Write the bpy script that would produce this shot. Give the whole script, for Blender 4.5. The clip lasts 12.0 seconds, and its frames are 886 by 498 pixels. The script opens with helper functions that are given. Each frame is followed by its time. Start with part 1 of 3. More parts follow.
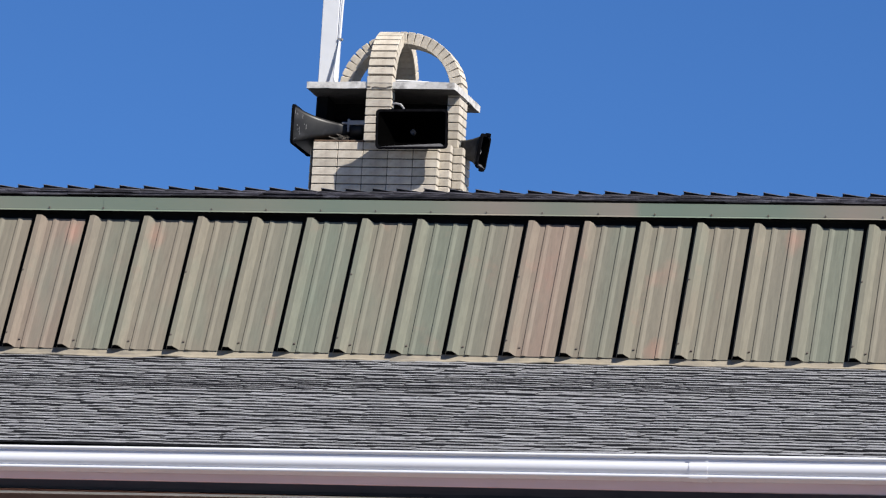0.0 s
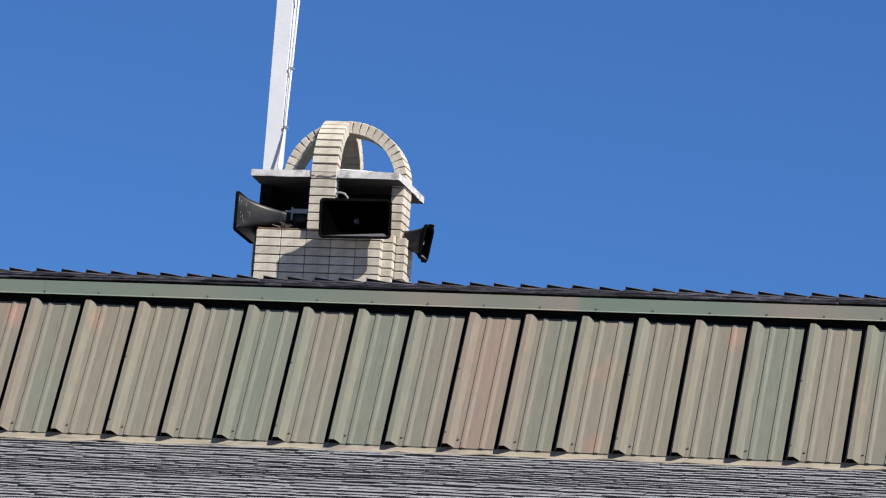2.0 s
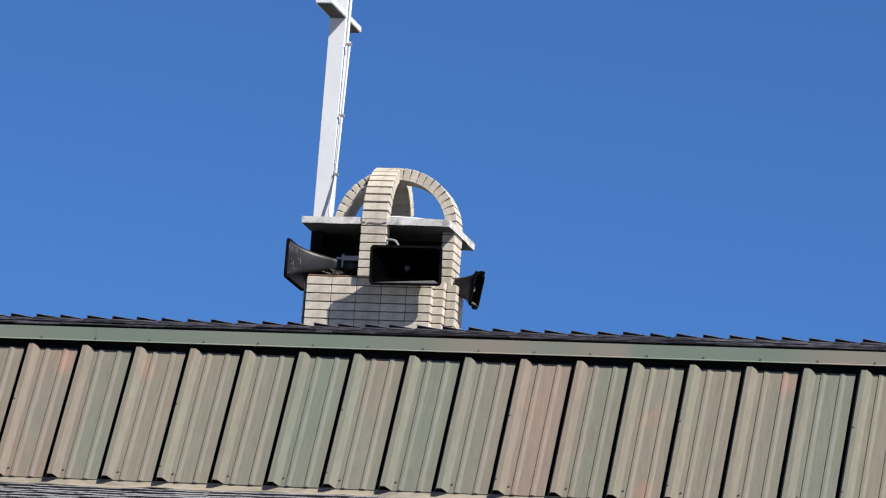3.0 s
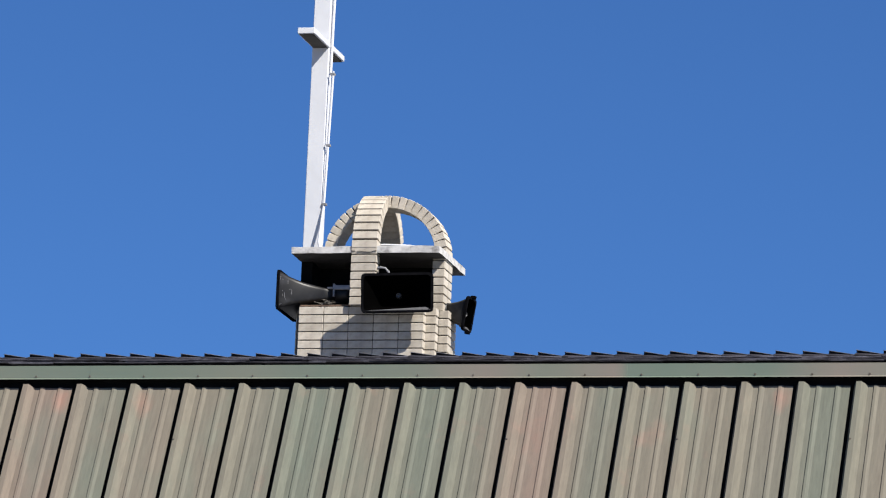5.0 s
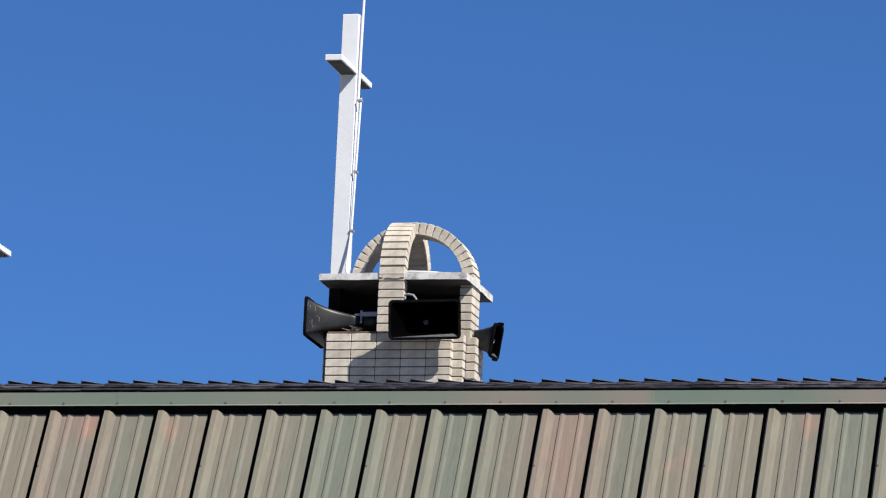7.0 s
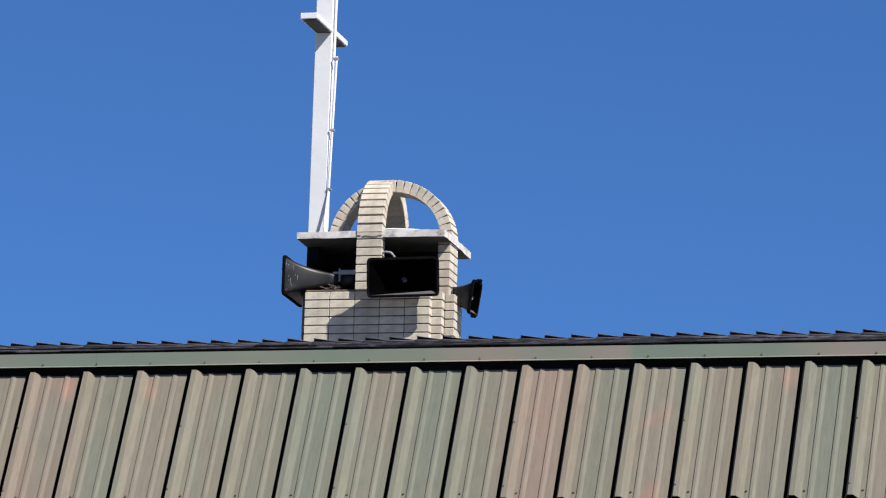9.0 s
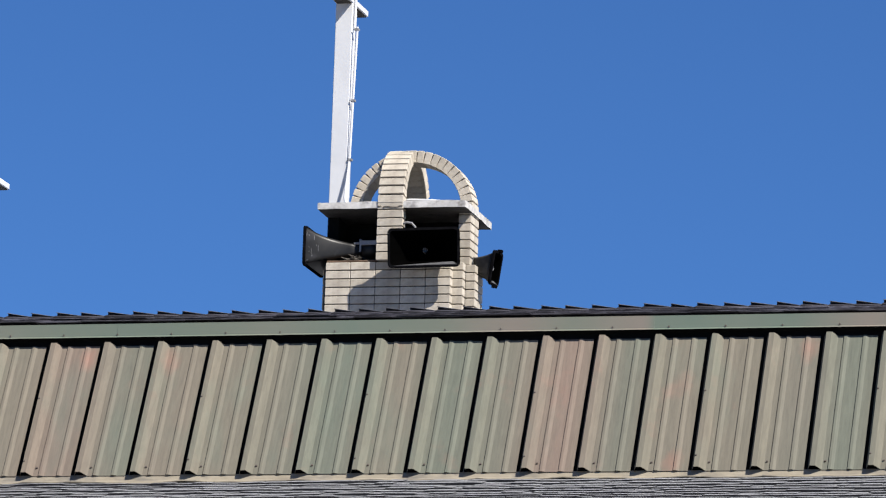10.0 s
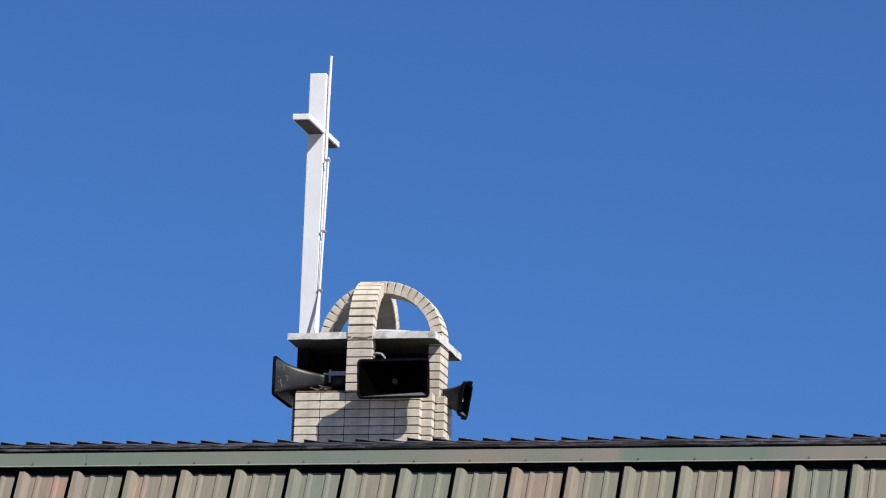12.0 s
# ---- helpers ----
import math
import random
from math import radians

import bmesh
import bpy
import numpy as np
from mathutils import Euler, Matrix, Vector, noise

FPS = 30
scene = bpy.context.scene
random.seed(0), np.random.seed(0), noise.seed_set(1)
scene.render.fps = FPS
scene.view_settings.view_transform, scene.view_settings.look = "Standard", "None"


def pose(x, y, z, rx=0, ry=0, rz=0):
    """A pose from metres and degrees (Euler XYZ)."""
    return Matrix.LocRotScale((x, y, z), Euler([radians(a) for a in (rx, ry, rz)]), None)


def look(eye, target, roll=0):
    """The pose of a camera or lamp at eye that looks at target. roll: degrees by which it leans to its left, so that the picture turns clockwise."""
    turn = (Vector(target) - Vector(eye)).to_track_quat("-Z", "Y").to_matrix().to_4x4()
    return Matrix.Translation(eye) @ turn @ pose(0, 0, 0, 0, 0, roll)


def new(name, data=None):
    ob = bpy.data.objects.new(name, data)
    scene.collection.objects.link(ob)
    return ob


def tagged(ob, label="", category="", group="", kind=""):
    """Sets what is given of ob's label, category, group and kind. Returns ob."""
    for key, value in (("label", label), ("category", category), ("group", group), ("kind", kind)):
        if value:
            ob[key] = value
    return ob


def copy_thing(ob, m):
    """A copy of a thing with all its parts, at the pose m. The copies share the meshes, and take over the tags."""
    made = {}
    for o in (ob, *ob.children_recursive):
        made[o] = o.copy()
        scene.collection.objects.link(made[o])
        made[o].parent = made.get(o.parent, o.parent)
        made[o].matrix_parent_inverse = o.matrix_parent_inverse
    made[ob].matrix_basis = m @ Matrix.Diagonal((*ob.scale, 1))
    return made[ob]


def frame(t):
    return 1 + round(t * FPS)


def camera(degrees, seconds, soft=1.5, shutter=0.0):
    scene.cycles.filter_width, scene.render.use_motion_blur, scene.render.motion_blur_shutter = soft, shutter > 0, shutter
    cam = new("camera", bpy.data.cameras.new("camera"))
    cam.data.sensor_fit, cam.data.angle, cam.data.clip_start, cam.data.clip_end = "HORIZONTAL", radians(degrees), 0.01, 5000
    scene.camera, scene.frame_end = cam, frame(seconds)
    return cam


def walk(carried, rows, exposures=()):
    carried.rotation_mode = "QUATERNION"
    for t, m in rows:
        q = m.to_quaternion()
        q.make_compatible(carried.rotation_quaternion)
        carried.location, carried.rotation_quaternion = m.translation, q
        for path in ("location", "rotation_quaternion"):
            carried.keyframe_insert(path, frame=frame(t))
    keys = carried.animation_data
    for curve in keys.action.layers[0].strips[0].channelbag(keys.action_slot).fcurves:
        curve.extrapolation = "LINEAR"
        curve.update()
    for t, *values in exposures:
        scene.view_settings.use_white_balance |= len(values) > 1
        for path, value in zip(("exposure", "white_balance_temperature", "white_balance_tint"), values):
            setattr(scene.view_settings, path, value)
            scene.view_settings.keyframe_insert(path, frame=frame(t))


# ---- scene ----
# ---- camera and walk ----
cam = camera(9.06, 12.0, soft=1.2)
EYE = (9.5012, -28.0056, 1.6385)
TURNS = [
    (0.0, 14.240, 10.353, 3.392),
    (0.3, 13.921, 10.298, 3.410),
    (0.5, 13.722, 10.305, 3.192),
    (0.8, 13.465, 10.190, 3.357),
    (1.0, 13.380, 10.092, 3.577),
    (1.2, 13.453, 10.057, 3.670),
    (1.5, 13.599, 10.091, 4.139),
    (1.8, 13.619, 10.673, 4.457),
    (2.0, 13.700, 11.321, 4.477),
    (2.2, 13.899, 11.622, 4.621),
    (2.3, 13.986, 11.673, 4.487),
    (2.5, 14.251, 11.712, 4.492),
    (2.7, 14.265, 11.763, 4.637),
    (4.3, 14.144, 11.797, 2.929),
    (4.5, 14.108, 11.852, 2.715),
    (4.8, 14.177, 11.992, 2.586),
    (5.0, 14.181, 12.030, 2.488),
    (5.3, 14.224, 12.047, 2.388),
    (5.5, 14.291, 12.071, 2.482),
    (5.8, 14.206, 12.066, 2.493),
    (6.0, 14.218, 11.973, 2.468),
    (6.3, 14.112, 11.875, 2.551),
    (6.5, 14.187, 12.040, 2.695),
    (6.7, 14.402, 12.279, 2.679),
    (8.3, 14.286, 12.310, 2.125),
    (8.5, 14.259, 12.050, 2.007),
    (8.8, 14.299, 11.907, 1.906),
    (9.0, 14.231, 11.861, 1.859),
    (9.3, 14.186, 11.804, 1.913),
    (9.5, 14.189, 11.702, 1.823),
    (9.8, 14.349, 11.598, 1.955),
    (10.0, 14.438, 11.552, 1.896),
    (10.3, 14.424, 11.497, 1.959),
    (10.5, 14.339, 11.483, 1.995),
    (10.6, 14.346, 11.488, 2.031),
    (10.8, 14.277, 11.815, 2.150),
    (11.0, 14.293, 12.376, 2.051),
    (11.2, 14.270, 12.702, 2.225),
    (11.3, 14.239, 12.804, 2.067),
    (11.5, 14.260, 12.877, 2.173),
    (11.8, 14.173, 12.907, 2.148),
    (12.0, 14.173, 12.906, 2.200),
]
walk(cam, [(t, pose(*EYE, 90 + p, 0, yaw) @ pose(0, 0, 0, 0, 0, r)) for t, yaw, p, r in TURNS],
     exposures=[(0.0, 1.03), (12.0, 1.03)])

# ---- sky, sun ----
TO_SUN = Vector((1.6, -1.0, 1.97)).normalized()
world = bpy.data.worlds.new("sky")
scene.world = world
world.use_nodes = True
wn = world.node_tree
sky = wn.nodes.new("ShaderNodeTexSky")
sky.sky_type = 'NISHITA'
sky.sun_disc = False
sky.sun_elevation = math.asin(TO_SUN.z)
sky.sun_rotation = math.atan2(TO_SUN.x, TO_SUN.y)
sky.air_density = 1.0
sky.dust_density = 0.0
sky.ozone_density = 6.0
sky.altitude = 3000
wn.nodes["Background"].inputs["Strength"].default_value = 0.0545
clear = wn.nodes.new("ShaderNodeMix")           # deep clear blue
clear.data_type, clear.blend_type = 'RGBA', 'MULTIPLY'
clear.inputs["Factor"].default_value = 1.0
clear.inputs["B"].default_value = (0.465, 0.72, 1.0, 1)
wn.links.new(sky.outputs[0], clear.inputs["A"])
wn.links.new(clear.outputs["Result"], wn.nodes["Background"].inputs["Color"])
sun = new("sun", bpy.data.lights.new("sun", 'SUN'))
sun.data.energy = 5.0
sun.data.angle = radians(0.53)
sun.data.color = (1.0, 0.95, 0.87)
sun.matrix_world = look(TO_SUN * 60, (0, 0, 0))

# ---- materials ----
def ramp_of(nt, fac, stops):
    r = nt.nodes.new("ShaderNodeValToRGB")
    while len(r.color_ramp.elements) < len(stops):
        r.color_ramp.elements.new(0.5)
    for e, (p, c) in zip(r.color_ramp.elements, stops):
        e.position, e.color = p, (*c, 1)
    nt.links.new(fac, r.inputs[0])
    return r.outputs[0]


def noise_of(nt, scale, stretch=(1, 1, 1), detail=4, space="Object", rough=0.6):
    co = nt.nodes.new("ShaderNodeTexCoord")
    mp = nt.nodes.new("ShaderNodeMapping")
    mp.inputs["Scale"].default_value = stretch
    nz = nt.nodes.new("ShaderNodeTexNoise")
    nz.inputs["Scale"].default_value, nz.inputs["Detail"].default_value = scale, detail
    nz.inputs["Roughness"].default_value = rough
    nt.links.new(co.outputs[space], mp.inputs[0])
    nt.links.new(mp.outputs[0], nz.inputs[0])
    return nz.outputs["Fac"], mp


def mix_of(nt, mode, fac, a, b):
    m = nt.nodes.new("ShaderNodeMix")
    m.data_type, m.blend_type = 'RGBA', mode
    for sock, v in ((m.inputs["Factor"], fac), (m.inputs["A"], a), (m.inputs["B"], b)):
        if isinstance(v, (int, float)):
            sock.default_value = v
        elif isinstance(v, tuple):
            sock.default_value = (*v, 1)
        else:
            nt.links.new(v, sock)
    return m.outputs["Result"]


def surface(name, dark, light, scale=8, rough=0.7, metal=0.0, bump=0.0, bump_scale=60, stain=None, stain_scale=1.5, stretch=(1, 1, 1),
            piece=0.0, spec=0.5, space="Object"):
    """Two-scale mottled surface; piece: how far whole pieces differ from one another."""
    m = bpy.data.materials.new(name)
    m.use_nodes = True
    nt = m.node_tree
    b = nt.nodes["Principled BSDF"]
    f, _ = noise_of(nt, scale, stretch, space=space)
    col = ramp_of(nt, f, [(0.3, dark), (0.7, light)])
    if stain:
        g, _ = noise_of(nt, stain_scale, stretch, 6, space=space)
        fac = ramp_of(nt, g, [(0.5, (0, 0, 0)), (0.72, (1, 1, 1))])
        col = mix_of(nt, 'MIX', fac, col, stain)
    if piece:
        info = nt.nodes.new("ShaderNodeObjectInfo")
        lo = 1 - piece
        k = ramp_of(nt, info.outputs["Random"], [(0.0, (lo, lo, lo * 0.98)), (1.0, (1, 1, 1))])
        col = mix_of(nt, 'MULTIPLY', 1.0, col, k)
    nt.links.new(col, b.inputs["Base Color"])
    b.inputs["Roughness"].default_value = rough
    b.inputs["Metallic"].default_value = metal
    b.inputs["Specular IOR Level"].default_value = spec
    if bump:
        h, _ = noise_of(nt, bump_scale, (1, 1, 1), 5, space=space)
        bp = nt.nodes.new("ShaderNodeBump")
        bp.inputs["Strength"].default_value, bp.inputs["Distance"].default_value = bump, 0.01
        nt.links.new(h, bp.inputs["Height"])
        nt.links.new(bp.outputs[0], b.inputs["Normal"])
    return m


BRICK = surface("buff_brick", (0.390, 0.345, 0.284), (0.545, 0.498, 0.430), 18, 0.9, bump=0.3, bump_scale=90, piece=0.22, stain=(0.262, 0.227, 0.186), stain_scale=9)
MORTAR = surface("mortar", (0.050, 0.043, 0.036), (0.095, 0.083, 0.070), 25, 0.95, bump=0.6)
CONCRETE = surface("painted_concrete", (0.34, 0.33, 0.315), (0.52, 0.51, 0.50), 16, 0.9, bump=0.45, bump_scale=45, stain=(0.13, 0.12, 0.11), stain_scale=11)
# unseen slab top, kept dark to cut light bounced into the arches
DARK_TOP = surface("dark_slab_top", (0.09, 0.085, 0.08), (0.15, 0.145, 0.135), 8, 0.95, bump=0.5)
CROSS_WHITE = surface("white_paint", (0.500, 0.508, 0.525), (0.570, 0.578, 0.595), 3, 0.45, bump=0.1, bump_scale=20)
HORN = surface("black_horn_plastic", (0.005, 0.005, 0.006), (0.010, 0.010, 0.010), 12, 0.42, stain=(0.024, 0.024, 0.027), stain_scale=9, spec=0.26)
# blacker than the horn: shade inside the mouth is put into the colour
LINING_SHADE = surface("horn_shade_lining", (0.0006, 0.0006, 0.0006), (0.001, 0.001, 0.001), 12, 1.0, spec=0.0)
PLUG = surface("dark_grey_plug", (0.05, 0.05, 0.055), (0.09, 0.09, 0.095), 30, 0.5)
# dark tone that puts shade into undersides of slab and cross arm
UNDERSIDE = surface("shaded_underside", (0.021, 0.020, 0.018), (0.049, 0.045, 0.042), 12, 0.95, bump=0.5)
HORN_RIM = surface("worn_black_plastic", (0.002, 0.002, 0.0025), (0.006, 0.006, 0.007), 20, 0.8, spec=0.0)
BRACKET = surface("galvanised_steel", (0.17, 0.17, 0.175), (0.27, 0.27, 0.28), 20, 0.6, metal=0.2)
# near black that stands in for shade in recess, slots and cavity
SHADE_BLACK = surface("shade_black", (0.004, 0.004, 0.004), (0.008, 0.008, 0.008), 8, 0.9, spec=0.1)
GUTTER = surface("white_aluminium_gutter", (0.470, 0.482, 0.528), (0.515, 0.528, 0.572), 2, 0.35, spec=0.5, stretch=(0.3, 1, 1))
FASCIA = surface("mauve_painted_fascia", (0.460, 0.350, 0.390), (0.550, 0.425, 0.470), 3, 0.7, stretch=(0.3, 1, 1), bump=0.1)
SOFFIT = surface("slate_soffit", (0.020, 0.027, 0.044), (0.030, 0.038, 0.058), 6, 0.9, spec=0.05)
TRIM = surface("white_trim_paint", (0.78, 0.82, 0.84), (0.85, 0.89, 0.91), 5, 0.6)
DARK_BROWN = surface("dark_red_brown", (0.074, 0.044, 0.039), (0.103, 0.061, 0.053), 6, 0.7)
STUCCO = surface("salmon_stucco", (0.630, 0.322, 0.258), (0.715, 0.380, 0.312), 5, 0.9, bump=0.4, bump_scale=80, stain=(0.551, 0.275, 0.230))
GREEN = surface("dark_green_shutter", (0.026, 0.058, 0.023), (0.046, 0.091, 0.039), 6, 0.6)
GREEN_DARK = surface("green_glass", (0.01, 0.02, 0.01), (0.015, 0.03, 0.013), 6, 0.5)
FLASHING = surface("weathered_apron_flashing", (0.175, 0.150, 0.110), (0.245, 0.215, 0.165), 9, 0.8, stain=(0.095, 0.088, 0.080), stain_scale=8, stretch=(0.5, 1, 1), bump=0.3, bump_scale=30)
SCREW = surface("rusty_screw_head", (0.05, 0.04, 0.035), (0.09, 0.07, 0.06), 30, 0.7)
GROUND = surface("bounce_ground", (0.190, 0.174, 0.160), (0.255, 0.236, 0.217), 6, 0.95, bump=0.3, stain=(0.225, 0.205, 0.188), stain_scale=0.3)
TWIG = surface("dry_twigs", (0.045, 0.040, 0.035), (0.105, 0.095, 0.082), 30, 0.9)
BOARD = surface("weathered_brown_board", (0.08, 0.05, 0.035), (0.14, 0.09, 0.06), 15, 0.9)


def shingle_material():
    m = surface("grey_asphalt_shingle", (0.140, 0.144, 0.153), (0.300, 0.305, 0.318), 9, 0.95, bump=0.8, bump_scale=300, spec=0.2, piece=0.10)
    nt = m.node_tree
    b = nt.nodes["Principled BSDF"]
    old = b.inputs["Base Color"].links[0].from_socket
    geo = nt.nodes.new("ShaderNodeNewGeometry")
    k = ramp_of(nt, geo.outputs["Random Per Island"], [(0.0, (0.80, 0.80, 0.83)), (0.25, (0.93, 0.93, 0.96)), (1.0, (1.08, 1.08, 1.12))])
    grit, _ = noise_of(nt, 160, (1, 1, 1), 3)
    k2 = ramp_of(nt, grit, [(0.3, (0.7, 0.7, 0.7)), (0.7, (1.2, 1.2, 1.2))])
    nt.links.new(mix_of(nt, 'MULTIPLY', 1.0, mix_of(nt, 'MULTIPLY', 1.0, old, k), k2), b.inputs["Base Color"])
    return m


def sheet_material():
    """Faded green roofing paint, chalked to tan and rusty pink in streaks that run down the slope."""
    m = bpy.data.materials.new("faded_green_metal")
    m.use_nodes = True
    nt = m.node_tree
    b = nt.nodes["Principled BSDF"]
    wide, _ = noise_of(nt, 1.0, (2.0, 0.35, 0.35), 3, "Object", 0.5)
    col = ramp_of(nt, wide, [(0.30, (0.140, 0.158, 0.128)), (0.45, (0.172, 0.168, 0.134)), (0.57, (0.195, 0.180, 0.145)), (0.74, (0.215, 0.174, 0.145))])
    co = nt.nodes.new("ShaderNodeTexCoord")
    sep = nt.nodes.new("ShaderNodeSeparateXYZ")
    nt.links.new(co.outputs["Object"], sep.inputs[0])
    along = nt.nodes.new("ShaderNodeMapRange")
    along.inputs["From Min"].default_value, along.inputs["From Max"].default_value = -RIB * 1.9, RIB * 18.1
    nt.links.new(sep.outputs["X"], along.inputs["Value"])
    tan, tg, grn, pink = (0.187, 0.172, 0.142), (0.162, 0.163, 0.137), (0.130, 0.158, 0.133), (0.222, 0.164, 0.141)
    order = (tan, tan, pink, tg, tan, tan, tg, grn, tan, grn, tg, pink, tg, tan, tan, tg, grn, tan, tg, tan)
    pans = ramp_of(nt, along.outputs[0], [((k + 0.5) / 20, c) for k, c in enumerate(order)])
    col = mix_of(nt, 'MIX', 0.68, col, pans)
    fine, _ = noise_of(nt, 1.0, (26, 0.5, 0.5), 4)
    fr = ramp_of(nt, fine, [(0.3, (0.675, 0.66, 0.655)), (0.7, (0.785, 0.76, 0.75))])
    col = mix_of(nt, 'MULTIPLY', 1.0, col, fr)
    chalk, _ = noise_of(nt, 60, (1, 0.10, 0.10), 5, "Object", 0.75)
    col = mix_of(nt, 'MULTIPLY', 1.0, col, ramp_of(nt, chalk, [(0.3, (0.86, 0.86, 0.87)), (0.7, (1.13, 1.13, 1.12))]))
    blot, _ = noise_of(nt, 1.0, (3.6, 2.6, 2.6), 5)
    bf = ramp_of(nt, blot, [(0.60, (0, 0, 0)), (0.76, (0.24, 0.24, 0.24))])
    col = mix_of(nt, 'MIX', bf, col, (0.27, 0.13, 0.105))
    green, mp = noise_of(nt, 1.0, (3.2, 0.9, 0.9), 4)
    mp.inputs["Location"].default_value = (13.7, 4.1, 0)
    gf = ramp_of(nt, green, [(0.54, (0, 0, 0)), (0.72, (0.26, 0.26, 0.26))])
    col = mix_of(nt, 'MIX', gf, col, (0.09, 0.14, 0.115))
    rough_edge, _ = noise_of(nt, 14, (1, 0.5, 0.5), 4)
    for at, size in (((0.25, 0.80, 0), 0.060), ((0.70, 0.77, 0), 0.050), ((4.20, 0.80, 0), 0.050), ((3.55, 0.05, 0), 0.048)):      # rusty pink blooms
        mp = nt.nodes.new("ShaderNodeMapping")
        mp.inputs["Location"].default_value = tuple(-k * f for k, f in zip(at, (1, 0.6, 0)))
        mp.inputs["Scale"].default_value = (1, 0.6, 0)
        nt.links.new(co.outputs["Object"], mp.inputs[0])
        away = nt.nodes.new("ShaderNodeVectorMath")
        away.operation = 'LENGTH'
        nt.links.new(mp.outputs[0], away.inputs[0])
        wob = nt.nodes.new("ShaderNodeMath")
        wob.operation = 'MULTIPLY_ADD'
        wob.inputs[1].default_value = 0.09
        nt.links.new(rough_edge, wob.inputs[0])
        nt.links.new(away.outputs["Value"], wob.inputs[2])
        spot = ramp_of(nt, wob.outputs[0], [(size * 0.7, (0.40, 0.40, 0.40)), (size * 0.7 + 0.075, (0, 0, 0))])
        col = mix_of(nt, 'MIX', spot, col, (0.30, 0.135, 0.105))
    nt.links.new(col, b.inputs["Base Color"])
    b.inputs["Roughness"].default_value = 0.55
    b.inputs["Specular IOR Level"].default_value = 0.04
    h, _ = noise_of(nt, 9, (1, 0.3, 0.3), 3)
    bp = nt.nodes.new("ShaderNodeBump")
    bp.inputs["Strength"].default_value, bp.inputs["Distance"].default_value = 0.15, 0.01
    nt.links.new(h, bp.inputs["Height"])
    nt.links.new(bp.outputs[0], b.inputs["Normal"])
    return m


RIB = 0.3048                 # rib spacing of the metal sheets
SHINGLE = shingle_material()
# dark cut asphalt, also laid where gaps and laps lie in shade
EDGE_AND_SHADE = surface("asphalt_edge_and_shade", (0.012, 0.012, 0.014), (0.030, 0.030, 0.034), 40, 0.95, spec=0.05)
SHEET = sheet_material()


def by_island(m, lo, hi):
    """Loose pieces within one mesh differ in tone."""
    nt = m.node_tree
    b = nt.nodes["Principled BSDF"]
    old = b.inputs["Base Color"].links[0].from_socket
    geo = nt.nodes.new("ShaderNodeNewGeometry")
    k = ramp_of(nt, geo.outputs["Random Per Island"], [(0.0, (lo, lo, lo)), (1.0, (hi, hi, hi * 1.04))])
    nt.links.new(mix_of(nt, 'MULTIPLY', 1.0, old, k), b.inputs["Base Color"])
    return m


def along_x(m, stops, amount):
    """Bands of fading that follow the length of the wing; stops: (x in metres, colour)."""
    nt = m.node_tree
    b = nt.nodes["Principled BSDF"]
    old = b.inputs["Base Color"].links[0].from_socket
    co = nt.nodes.new("ShaderNodeTexCoord")
    sep = nt.nodes.new("ShaderNodeSeparateXYZ")
    nt.links.new(co.outputs["Object"], sep.inputs[0])
    rng = nt.nodes.new("ShaderNodeMapRange")
    lo, hi = stops[0][0], stops[-1][0]
    rng.inputs["From Min"].default_value, rng.inputs["From Max"].default_value = lo, hi
    nt.links.new(sep.outputs["X"], rng.inputs["Value"])
    k = ramp_of(nt, rng.outputs[0], [((x - lo) / (hi - lo), c) for x, c in stops])
    nt.links.new(mix_of(nt, 'MIX', amount, old, k), b.inputs["Base Color"])
    return m



CAP_PAINT = surface("faded_green_cap", (0.108, 0.140, 0.108), (0.172, 0.166, 0.136), 2.2, 0.55, stretch=(0.8, 1, 1), stain=(0.195, 0.150, 0.128), stain_scale=0.9, bump=0.08, bump_scale=8)
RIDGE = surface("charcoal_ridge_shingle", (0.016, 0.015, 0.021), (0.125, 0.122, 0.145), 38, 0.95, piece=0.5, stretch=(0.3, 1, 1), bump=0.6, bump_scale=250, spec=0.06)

CAP_GRIT = surface("grey_cap_granules", (0.09, 0.09, 0.105), (0.20, 0.20, 0.23), 30, 0.95, bump=0.4, bump_scale=250, spec=0.1)
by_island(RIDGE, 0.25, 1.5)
CAP_GREEN, CAP_TAN, CAP_PINK = (0.106, 0.146, 0.112), (0.143, 0.155, 0.120), (0.202, 0.160, 0.134)
along_x(CAP_PAINT, [(-2.5, CAP_TAN), (-0.5, CAP_TAN), (0.38, CAP_GREEN), (0.40, CAP_GREEN), (1.2, CAP_TAN), (1.7, CAP_GREEN), (2.2, CAP_TAN), (2.6, CAP_PINK), (2.9, CAP_TAN), (3.32, CAP_PINK),
                    (3.34, CAP_GREEN), (4.1, CAP_GREEN), (4.5, CAP_PINK), (5.0, CAP_TAN), (5.6, CAP_GREEN), (7.0, CAP_TAN)], 0.7)

# ---- mesh tools ----
def empty(name, at=(0, 0, 0)):
    ob = new(name)
    ob.location = at
    return ob


def put(ob, parent):
    ob.parent = parent
    ob.matrix_parent_inverse = Matrix.Translation(parent.location).inverted()
    return ob


def mesh_of(name, bm, material):
    bmesh.ops.recalc_face_normals(bm, faces=bm.faces)
    me = bpy.data.meshes.new(name)
    bm.to_mesh(me)
    bm.free()
    me.materials.append(material)
    return me


def part(name, bm, material, parent, label=""):
    ob = new(name, mesh_of(name, bm, material))
    if parent:
        put(ob, parent)
    return tagged(ob, label)


